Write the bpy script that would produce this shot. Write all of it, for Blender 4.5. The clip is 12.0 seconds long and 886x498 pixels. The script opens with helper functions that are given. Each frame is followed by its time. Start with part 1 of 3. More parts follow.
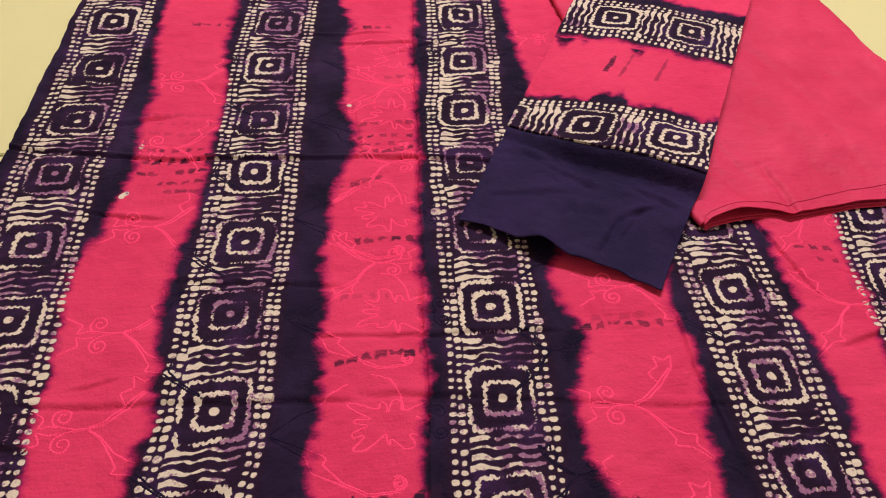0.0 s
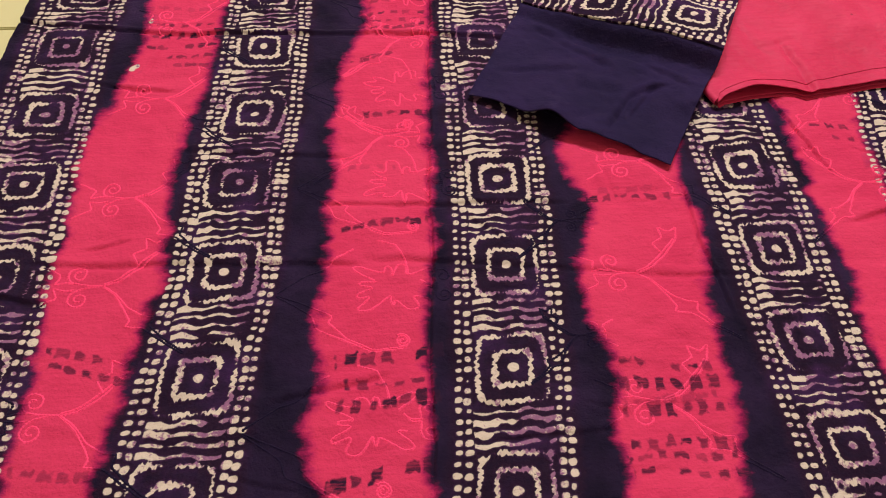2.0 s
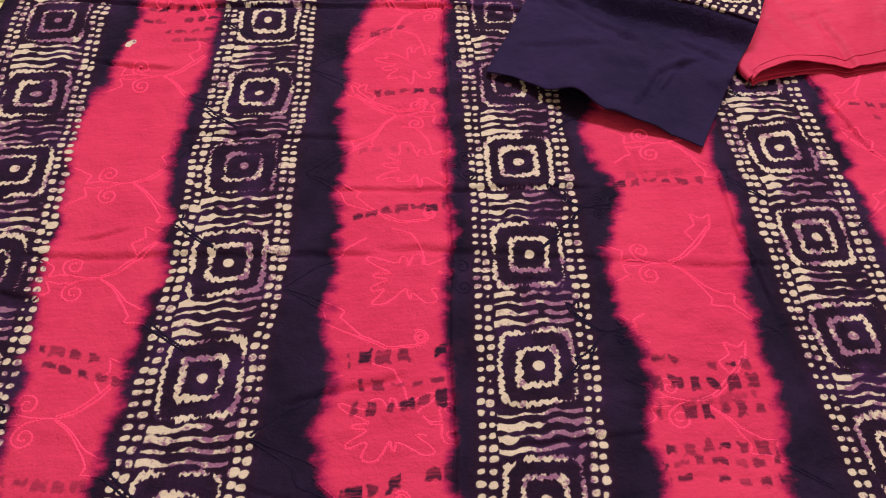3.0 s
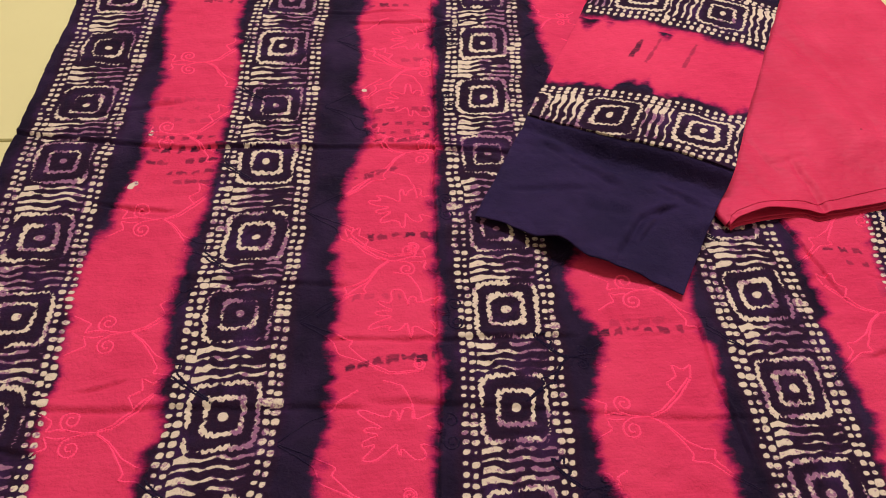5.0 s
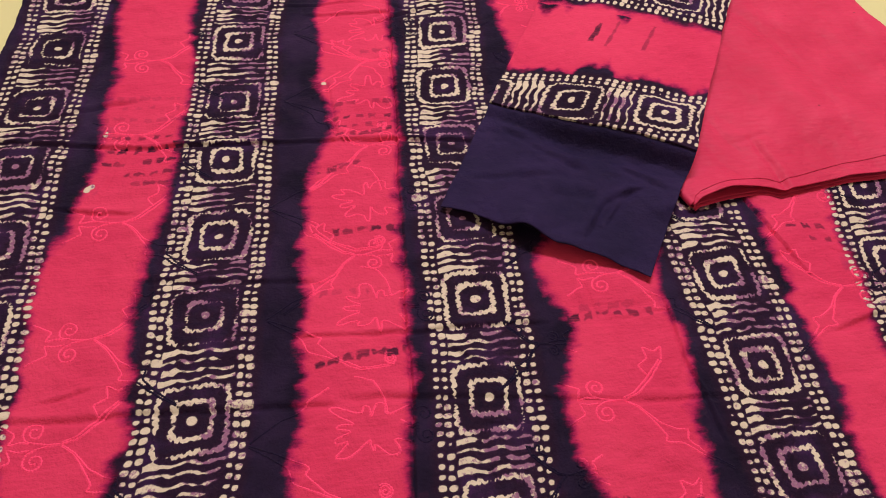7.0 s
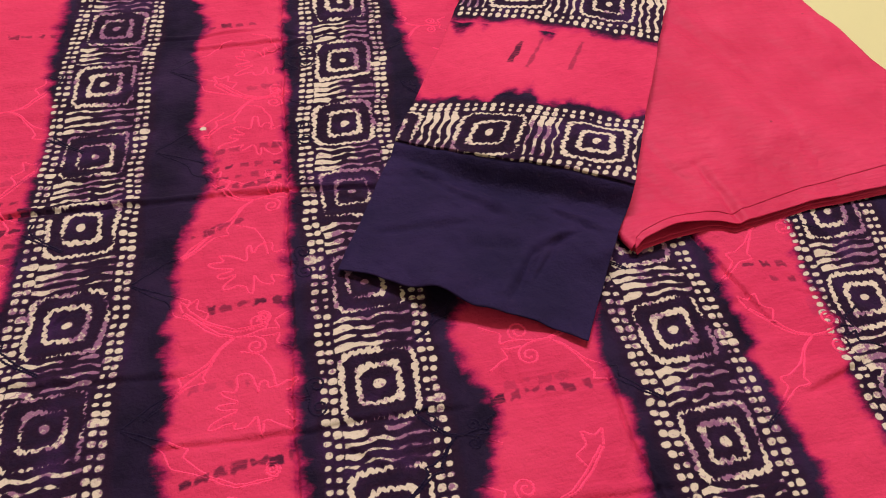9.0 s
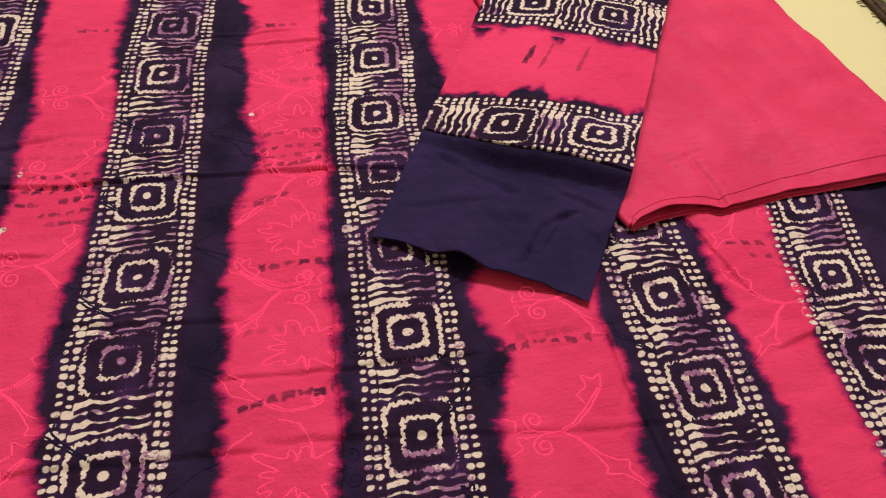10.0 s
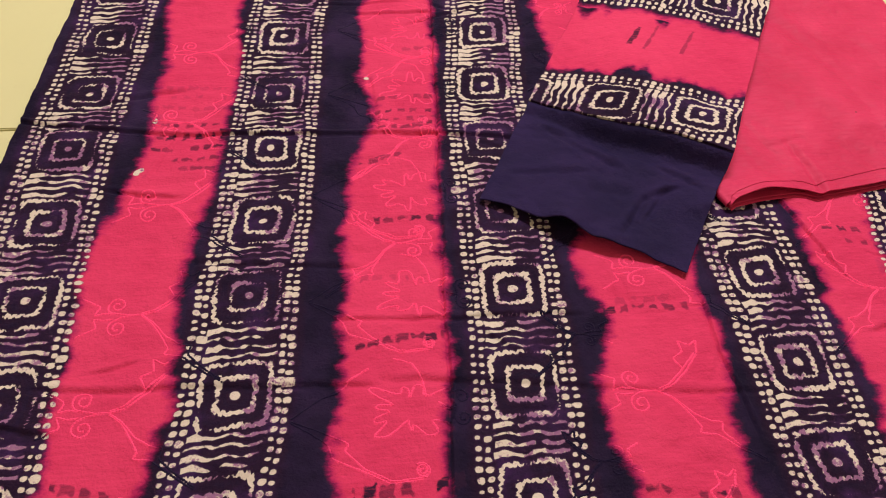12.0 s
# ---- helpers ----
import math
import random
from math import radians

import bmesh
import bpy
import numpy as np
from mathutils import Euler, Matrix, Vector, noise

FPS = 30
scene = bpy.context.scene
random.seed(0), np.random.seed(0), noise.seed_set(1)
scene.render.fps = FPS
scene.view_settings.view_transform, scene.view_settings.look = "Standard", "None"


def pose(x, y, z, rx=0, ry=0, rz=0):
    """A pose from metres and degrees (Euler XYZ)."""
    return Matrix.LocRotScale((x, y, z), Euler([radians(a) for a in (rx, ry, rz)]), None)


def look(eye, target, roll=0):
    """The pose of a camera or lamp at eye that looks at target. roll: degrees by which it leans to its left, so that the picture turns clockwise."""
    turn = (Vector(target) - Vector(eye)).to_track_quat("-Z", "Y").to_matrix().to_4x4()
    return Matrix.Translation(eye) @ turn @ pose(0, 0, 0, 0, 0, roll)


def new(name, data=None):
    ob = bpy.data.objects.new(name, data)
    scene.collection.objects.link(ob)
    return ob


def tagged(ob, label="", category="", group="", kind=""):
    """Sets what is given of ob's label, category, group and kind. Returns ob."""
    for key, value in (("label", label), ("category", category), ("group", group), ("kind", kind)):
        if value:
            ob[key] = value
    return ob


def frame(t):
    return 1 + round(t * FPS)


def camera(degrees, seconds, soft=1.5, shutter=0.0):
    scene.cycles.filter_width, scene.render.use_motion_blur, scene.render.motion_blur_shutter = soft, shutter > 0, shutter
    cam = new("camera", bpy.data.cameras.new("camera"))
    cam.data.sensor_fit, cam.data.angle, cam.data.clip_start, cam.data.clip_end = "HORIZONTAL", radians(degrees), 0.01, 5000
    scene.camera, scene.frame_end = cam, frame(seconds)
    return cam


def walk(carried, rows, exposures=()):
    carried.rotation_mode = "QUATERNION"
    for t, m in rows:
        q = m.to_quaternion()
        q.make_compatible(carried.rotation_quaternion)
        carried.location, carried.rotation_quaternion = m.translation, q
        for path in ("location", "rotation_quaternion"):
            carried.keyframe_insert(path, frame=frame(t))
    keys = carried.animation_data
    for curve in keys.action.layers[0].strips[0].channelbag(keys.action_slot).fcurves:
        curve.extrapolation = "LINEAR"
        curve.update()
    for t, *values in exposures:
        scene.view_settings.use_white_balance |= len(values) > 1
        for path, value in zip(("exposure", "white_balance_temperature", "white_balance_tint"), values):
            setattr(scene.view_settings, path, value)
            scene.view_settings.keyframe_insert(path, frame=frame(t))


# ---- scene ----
cam = camera(59.1, 12.0, soft=1.0)
PATH = [
    (0, (-0.128, 0.037, 0.604), (0.092, 1.352, -0.887), 4.8),
    (0.5, (-0.125, 0.029, 0.59), (0.042, 1.319, -0.929), 4.2),
    (1, (-0.108, 0.015, 0.591), (0.015, 1.274, -0.959), 3.5),
    (1.5, (-0.115, 0.003, 0.583), (0.013, 1.217, -1.001), 3.5),
    (2, (-0.113, -0.005, 0.578), (0.036, 1.159, -1.042), 3.7),
    (2.5, (-0.099, 0.015, 0.559), (0.045, 1.13, -1.095), 3.5),
    (3, (-0.124, 0.031, 0.548), (0.019, 1.144, -1.107), 3.7),
    (3.5, (-0.129, 0.058, 0.585), (0.03, 1.198, -1.05), 4.4),
    (3.7, (-0.12, 0.089, 0.609), (0.04, 1.239, -1.019), 4.1),
    (5.3, (-0.124, 0.081, 0.616), (0.051, 1.315, -0.948), 4.7),
    (5.5, (-0.133, 0.065, 0.603), (0.044, 1.297, -0.962), 4.7),
    (6, (-0.137, 0.056, 0.596), (0.035, 1.267, -0.987), 4.2),
    (6.5, (-0.124, 0.077, 0.606), (0.074, 1.281, -0.979), 4.4),
    (7, (-0.118, 0.088, 0.611), (0.128, 1.292, -0.967), 5.0),
    (7.5, (-0.072, 0.105, 0.586), (0.209, 1.306, -0.988), 4.5),
    (7.7, (-0.048, 0.126, 0.571), (0.258, 1.333, -0.995), 4.7),
    (9.3, (-0.036, 0.189, 0.545), (0.285, 1.415, -1.002), 3.8),
    (9.5, (-0.053, 0.157, 0.565), (0.277, 1.39, -0.975), 4.4),
    (10, (-0.075, 0.101, 0.594), (0.246, 1.347, -0.937), 5.1),
    (10.5, (-0.104, 0.078, 0.599), (0.186, 1.337, -0.929), 5.1),
    (11, (-0.133, 0.059, 0.616), (0.101, 1.326, -0.914), 4.4),
    (11.5, (-0.14, 0.057, 0.617), (0.057, 1.32, -0.921), 4.0),
    (12, (-0.141, 0.062, 0.605), (0.061, 1.303, -0.951), 4.9),
]
walk(cam, [(t, look(eye, target, roll)) for t, eye, target, roll in PATH], [(0, 0.0, 6050, 11), (2.5, 0.04, 6100, 11), (3.5, 0.12, 6150, 11), (5.5, -0.06, 6300, 11), (7.5, -0.07, 6200, 11), (9.5, 0.0, 6100, 11), (12, 0.03, 6050, 11)])

# ---- world and light ----
world = bpy.data.worlds.new("world")
scene.world = world
world.use_nodes = True
world.node_tree.nodes["Background"].inputs[0].default_value = (1.0, 0.9, 0.75, 1)
world.node_tree.nodes["Background"].inputs[1].default_value = 0.05

lamp_data = bpy.data.lights.new("ceiling_lamp", "AREA")
lamp_data.shape, lamp_data.size, lamp_data.size_y = "RECTANGLE", 1.2, 0.35
lamp_data.energy, lamp_data.color = 72.0, (1.0, 0.87, 0.83)
lamp = new("ceiling_lamp", lamp_data)
lamp.matrix_world = look((0.40, 1.75, 2.45), (0.1, 0.5, 0.0))

# ---- numeric helpers ----


def grid_noise(x, y, size, seed):
    """Smooth value noise from -1 to 1 over arrays, with cells of that size."""
    g = np.random.RandomState(seed).rand(128, 128) * 2 - 1
    a, b = np.asarray(x) / size + 1000.37, np.asarray(y) / size + 1000.71
    i, j = np.floor(a).astype(int), np.floor(b).astype(int)
    fa, fb = a - i, b - j
    fa, fb = fa * fa * (3 - 2 * fa), fb * fb * (3 - 2 * fb)
    i0, i1, j0, j1 = i % 128, (i + 1) % 128, j % 128, (j + 1) % 128
    return (g[i0, j0] * (1 - fa) + g[i1, j0] * fa) * (1 - fb) + (g[i0, j1] * (1 - fa) + g[i1, j1] * fa) * fb


def pick(i, j, seed):
    """A random number from 0 to 1 for each pair of whole numbers."""
    g = np.random.RandomState(seed).rand(97, 101)
    return g[np.asarray(i).astype(int) % 97, np.asarray(j).astype(int) % 101]


def ease(a, b, x):
    t = np.clip((x - a) / (b - a), 0, 1)
    return t * t * (3 - 2 * t)


def knots(v, vs, xs):
    """A soft curve through knots: linear between them, averaged over 2 cm."""
    return sum(np.interp(v + d, vs, xs) for d in (-0.01, -0.005, 0, 0.005, 0.01)) / 5


# ---- materials ----


def shader(name):
    m = bpy.data.materials.new(name)
    m.use_nodes = True
    return m, m.node_tree.nodes, m.node_tree.links, m.node_tree.nodes["Principled BSDF"]


def noise_node(nodes, links, scale, detail=4.0, rough=0.55, stretch=None):
    co = nodes.new("ShaderNodeTexCoord").outputs["Object"]
    if stretch:
        mp = nodes.new("ShaderNodeMapping")
        mp.inputs["Scale"].default_value = stretch
        links.new(co, mp.inputs[0])
        co = mp.outputs[0]
    n = nodes.new("ShaderNodeTexNoise")
    n.inputs["Scale"].default_value, n.inputs["Detail"].default_value, n.inputs["Roughness"].default_value = scale, detail, rough
    links.new(co, n.inputs["Vector"])
    return n.outputs["Fac"]


def span(nodes, links, value, a, b, c=0.0, d=1.0, smooth=False):
    n = nodes.new("ShaderNodeMapRange")
    n.interpolation_type = "SMOOTHSTEP" if smooth else "LINEAR"
    n.inputs["From Min"].default_value, n.inputs["From Max"].default_value = a, b
    n.inputs["To Min"].default_value, n.inputs["To Max"].default_value = c, d
    links.new(value, n.inputs["Value"])
    return n.outputs["Result"]


def maths(nodes, links, kind, a, b):
    n = nodes.new("ShaderNodeMath")
    n.operation = kind
    for k, v in enumerate((a, b)):
        if isinstance(v, (int, float)):
            n.inputs[k].default_value = v
        else:
            links.new(v, n.inputs[k])
    return n.outputs[0]


def mixed(nodes, links, fac, a, b):
    n = nodes.new("ShaderNodeMix")
    n.data_type = "RGBA"
    for socket, v in ((n.inputs[0], fac), (n.inputs[6], a), (n.inputs[7], b)):
        if isinstance(v, tuple):
            socket.default_value = (*v, 1)
        elif isinstance(v, (int, float)):
            socket.default_value = v
        else:
            links.new(v, socket)
    return n.outputs[2]


def relief(nodes, links, bsdf, height, strength, distance):
    b = nodes.new("ShaderNodeBump")
    b.inputs["Strength"].default_value, b.inputs["Distance"].default_value = strength, distance
    links.new(height, b.inputs["Height"])
    links.new(b.outputs[0], bsdf.inputs["Normal"])


RED, RED_DEEP = (0.63, 0.045, 0.118), (0.55, 0.031, 0.095)
NAVY, NAVY_PURPLE = (0.0078, 0.0047, 0.0165), (0.032, 0.016, 0.052)
WAX, WAX_PURPLE = (0.64, 0.555, 0.45), (0.25, 0.105, 0.215)


def dyed_cotton(name, thread=False, dark=NAVY, tint=NAVY_PURPLE):
    """Pink-red cotton with navy resist dye; the print comes as fields on the mesh."""
    m, nodes, links, bsdf = shader(name)

    def field(key):
        n = nodes.new("ShaderNodeAttribute")
        n.attribute_name = key
        return n.outputs["Fac"]

    broad = noise_node(nodes, links, 9.0, 3.0)
    fine = noise_node(nodes, links, 420.0, 3.0, 0.6)
    weft = noise_node(nodes, links, 60.0, 3.0, 0.6, (1.0, 9.0, 1.0))
    red = mixed(nodes, links, span(nodes, links, broad, 0.35, 0.65), RED, RED_DEEP)
    red = mixed(nodes, links, span(nodes, links, weft, 0.35, 0.75, 0.0, 0.42), red, (0.77, 0.055, 0.165))
    if thread:
        red = mixed(nodes, links, 0.85, red, (0.98, 0.075, 0.215))
    navy = mixed(nodes, links, span(nodes, links, noise_node(nodes, links, 11.0, 6.0, 0.62), 0.40, 0.70), dark, tint)
    navy = mixed(nodes, links, span(nodes, links, weft, 0.4, 0.8, 0.0, 0.35), navy, (0.022, 0.014, 0.040))
    if thread:
        navy = mixed(nodes, links, 0.6, navy, (0.012, 0.008, 0.03))
    feather = noise_node(nodes, links, 38.0, 5.0, 0.6, (1.0, 2.0, 1.0))
    frayed = maths(nodes, links, "ADD", field("navy"), span(nodes, links, feather, 0.25, 0.75, -0.0055, 0.0055))
    frayed = maths(nodes, links, "ADD", frayed, span(nodes, links, weft, 0.25, 0.75, -0.0012, 0.0012))
    frayed = maths(nodes, links, "ADD", frayed, span(nodes, links, fine, 0.25, 0.75, -0.0012, 0.0012))
    halo = mixed(nodes, links, span(nodes, links, frayed, -0.0105, 0.0010, smooth=True), red, (0.33, 0.010, 0.090))
    colour = mixed(nodes, links, span(nodes, links, frayed, -0.0055, 0.0045, smooth=True), halo, navy)
    dashed = maths(nodes, links, "ADD", field("dash"), span(nodes, links, fine, 0.25, 0.75, -0.0006, 0.0006))
    brushed = maths(nodes, links, "MULTIPLY", field("ink"), span(nodes, links, weft, 0.36, 0.52, 0.62, 1.0))
    dashes = maths(nodes, links, "MULTIPLY", span(nodes, links, dashed, -0.0009, 0.0012, smooth=True), brushed)
    colour = mixed(nodes, links, dashes, colour, (0.028, 0.010, 0.030))
    if not thread:
        waxed = maths(nodes, links, "ADD", field("wax"), span(nodes, links, fine, 0.25, 0.75, -0.00035, 0.00035))
        blotch = noise_node(nodes, links, 260.0, 3.0, 0.6)
        soaked = maths(nodes, links, "ADD", field("stain"), span(nodes, links, blotch, 0.3, 0.7, -0.6, 0.6))
        stain = mixed(nodes, links, span(nodes, links, soaked, 0.2, 0.8, smooth=True), WAX, WAX_PURPLE)
        stain = mixed(nodes, links, span(nodes, links, fine, 0.4, 0.8, 0.0, 0.25), stain, (0.48, 0.37, 0.28))
        plum = span(nodes, links, field("wax"), -0.0085, -0.0015, 0.0, 0.75, smooth=True)
        colour = mixed(nodes, links, maths(nodes, links, "MULTIPLY", plum, span(nodes, links, frayed, -0.004, 0.006, smooth=True)), colour, (0.021, 0.0075, 0.022))
        smear = maths(nodes, links, "MULTIPLY", plum, span(nodes, links, noise_node(nodes, links, 22.0, 5.0, 0.6), 0.52, 0.70, 0.0, 0.8))
        colour = mixed(nodes, links, smear, colour, (0.050, 0.017, 0.085))
        fringe = maths(nodes, links, "MULTIPLY", span(nodes, links, waxed, -0.0018, -0.0004, smooth=True), span(nodes, links, noise_node(nodes, links, 30.0, 4.0), 0.42, 0.65, 0.0, 0.35))
        colour = mixed(nodes, links, fringe, colour, (0.080, 0.026, 0.105))
        colour = mixed(nodes, links, span(nodes, links, waxed, -0.0005, 0.0004, smooth=True), colour, stain)
    links.new(colour, bsdf.inputs["Base Color"])
    bsdf.inputs["Roughness"].default_value = 0.55 if thread else 0.80
    bsdf.inputs["Specular IOR Level"].default_value = 0.06
    bsdf.inputs["Sheen Weight"].default_value = 0.005
    bsdf.inputs["Sheen Roughness"].default_value = 0.5
    pucker = noise_node(nodes, links, 170.0, 3.0, 0.6)
    height = maths(nodes, links, "ADD", noise_node(nodes, links, 55.0, 5.0, 0.6), maths(nodes, links, "MULTIPLY", pucker, 0.20))
    height = maths(nodes, links, "ADD", height, maths(nodes, links, "MULTIPLY", fine, 0.25))
    relief(nodes, links, bsdf, height, 0.55, 0.006)
    return m


def satin_cotton():
    m, nodes, links, bsdf = shader("coral_satin")
    slub = noise_node(nodes, links, 45.0, 4.0, 0.6, (1.0, 7.0, 1.0))
    broad = noise_node(nodes, links, 11.0, 4.0)
    colour = mixed(nodes, links, span(nodes, links, broad, 0.35, 0.68), (0.52, 0.017, 0.078), (0.64, 0.034, 0.115))
    colour = mixed(nodes, links, span(nodes, links, slub, 0.35, 0.8, 0.0, 0.4), colour, (0.50, 0.018, 0.065))
    specks = span(nodes, links, noise_node(nodes, links, 120.0, 1.0), 0.80, 0.84)
    colour = mixed(nodes, links, specks, colour, (0.30, 0.02, 0.05))
    links.new(colour, bsdf.inputs["Base Color"])
    links.new(span(nodes, links, slub, 0.3, 0.7, 0.58, 0.74), bsdf.inputs["Roughness"])
    bsdf.inputs["Specular IOR Level"].default_value = 0.26
    bsdf.inputs["Sheen Weight"].default_value = 0.0
    relief(nodes, links, bsdf, maths(nodes, links, "ADD", broad, maths(nodes, links, "MULTIPLY", slub, 0.05)), 0.75, 0.018)
    return m


def polished_tile():
    m, nodes, links, bsdf = shader("cream_tile")
    cloud = noise_node(nodes, links, 5.0, 6.0, 0.6)
    colour = mixed(nodes, links, span(nodes, links, cloud, 0.3, 0.7), (0.63, 0.60, 0.30), (0.67, 0.64, 0.33))
    info = nodes.new("ShaderNodeObjectInfo")
    colour = mixed(nodes, links, span(nodes, links, info.outputs["Random"], 0, 1, 0.0, 0.3), colour, (0.60, 0.56, 0.28))
    scuff = noise_node(nodes, links, 90.0, 6.0, 0.7)
    colour = mixed(nodes, links, span(nodes, links, scuff, 0.62, 0.85, 0.0, 0.35), colour, (0.52, 0.45, 0.28))
    links.new(colour, bsdf.inputs["Base Color"])
    links.new(span(nodes, links, scuff, 0.3, 0.7, 0.38, 0.55), bsdf.inputs["Roughness"])
    relief(nodes, links, bsdf, cloud, 0.05, 0.01)
    return m


def plain(name, a, b, rough, scale=8.0, bump=0.1):
    m, nodes, links, bsdf = shader(name)
    n = noise_node(nodes, links, scale, 6.0, 0.6)
    links.new(mixed(nodes, links, span(nodes, links, n, 0.3, 0.7), a, b), bsdf.inputs["Base Color"])
    bsdf.inputs["Roughness"].default_value = rough
    relief(nodes, links, bsdf, n, bump, 0.01)
    return m


COTTON = dyed_cotton("batik_cotton")
CUFF_COTTON = dyed_cotton("cuff_cotton", dark=(0.017, 0.0115, 0.044), tint=(0.030, 0.017, 0.068))
THREAD = dyed_cotton("embroidery_thread", thread=True)
SATIN = satin_cotton()
TILE = polished_tile()
GROUT = plain("grout", (0.50, 0.44, 0.28), (0.42, 0.37, 0.23), 0.9, 30.0)
PAINT = plain("wall_paint", (0.80, 0.76, 0.66), (0.76, 0.72, 0.62), 0.8, 3.0)
RUG_PILE = plain("rug_pile", (0.10, 0.11, 0.035), (0.26, 0.25, 0.10), 0.95, 40.0, 0.8)
RUG_BORDER = plain("rug_border", (0.030, 0.018, 0.008), (0.085, 0.055, 0.022), 0.95, 60.0, 0.8)
RUG_FRINGE = plain("rug_fringe", (0.35, 0.29, 0.15), (0.20, 0.15, 0.07), 0.9, 60.0)

# ---- mesh helpers ----


def part(name, bm, material, parent=None, label=""):
    me = bpy.data.meshes.new(name)
    bm.to_mesh(me)
    bm.free()
    me.materials.append(material)
    ob = new(name, me)
    ob.parent = parent
    return tagged(ob, label)


def box(bm, x0, y0, z0, x1, y1, z1):
    m = Matrix.Translation(((x0 + x1) / 2, (y0 + y1) / 2, (z0 + z1) / 2)) @ Matrix.Diagonal((x1 - x0, y1 - y0, z1 - z0, 1))
    return bmesh.ops.create_cube(bm, size=1, matrix=m)


def sheet(name, X, Y, Z, material, parent=None, label="", fields=None, rim=0.0012):
    """A cloth sheet from a grid of places, with a hem turned down by rim round its border, and fields on its points."""
    rows, cols = X.shape
    ids = np.arange(rows * cols).reshape(rows, cols)
    quads = np.stack([ids[:-1, :-1], ids[:-1, 1:], ids[1:, 1:], ids[1:, :-1]], -1).reshape(-1, 4)
    ring = np.concatenate([ids[0, :-1], ids[:-1, -1], ids[-1, :0:-1], ids[:0:-1, 0]])
    co = np.stack([X, Y, Z], -1).reshape(-1, 3)
    low = co[ring] - (0, 0, rim)
    under = np.arange(len(ring)) + len(co)
    skirt = np.stack([ring, under, np.roll(under, -1), np.roll(ring, -1)], -1)
    co, quads = np.concatenate([co, low]), np.concatenate([quads, skirt])
    me = bpy.data.meshes.new(name)
    me.vertices.add(len(co))
    me.vertices.foreach_set("co", co.astype(np.float32).ravel())
    me.loops.add(quads.size)
    me.loops.foreach_set("vertex_index", quads.astype(np.int32).ravel())
    me.polygons.add(len(quads))
    me.polygons.foreach_set("loop_start", np.arange(0, quads.size, 4, dtype=np.int32))
    me.update(calc_edges=True)
    me.polygons.foreach_set("use_smooth", np.ones(len(quads), bool))
    for key, values in (fields or {}).items():
        at = me.attributes.new(key, "FLOAT", "POINT")
        flat = np.asarray(values, np.float32).ravel()
        at.data.foreach_set("value", np.concatenate([flat, flat[ring]]))
    me.materials.append(material)
    me.validate()
    ob = new(name, me)
    ob.parent = parent
    return tagged(ob, label)


# ---- the room ----
ROOM = (-2.2, -1.9, 2.4, 2.9, 2.7)  # x0, y0, x1, y1, height


def room():
    x0, y0, x1, y1, h = ROOM
    bm = bmesh.new()
    box(bm, x0, y0, -0.12, x1, y1, -0.0065)
    floor = part("floor", bm, GROUT)
    tagged(floor, "cream glossy floor tiles with narrow joints", "floor", kind="structure")
    for name, b in (("wall_north", (x0, y1, -0.12, x1, y1 + 0.15, h)), ("wall_south", (x0, y0 - 0.15, -0.12, x1, y0, h)),
                    ("wall_west", (x0 - 0.15, y0 - 0.15, -0.12, x0, y1 + 0.15, h)), ("wall_east", (x1, y0 - 0.15, -0.12, x1 + 0.15, y1 + 0.15, h))):
        bm = bmesh.new()
        box(bm, *b)
        tagged(part(name, bm, PAINT), "plain off-white painted room wall", "wall", kind="structure")
    bm = bmesh.new()
    box(bm, x0 - 0.15, y0 - 0.15, h, x1 + 0.15, y1 + 0.15, h + 0.12)
    tagged(part("ceiling", bm, PAINT), "plain off-white painted ceiling", "ceiling", kind="structure")
    return floor


FLOOR = room()

# ---- the batik print ----
PITCH = 0.1013
# where the medallions of each band lie along the cloth
ROWS = {
    "e": (0.290, 0.396, 0.500, 0.592, 0.698, 0.787, 0.889, 0.994),
    "a": (0.187, 0.289, 0.392, 0.496, 0.586, 0.690, 0.782, 0.889, 0.984),
    "b": (0.183, 0.285, 0.387, 0.490, 0.590, 0.695, 0.789, 0.893, 1.001),
    "c": (0.202, 0.298, 0.394, 0.495, 0.598, 0.697, 0.796, 0.902, 1.002),
    "d": (0.395, 0.497, 0.595, 0.699, 0.783, 0.891, 0.992),
}
DOTS = 11.5  # dots to each medallion, along a column


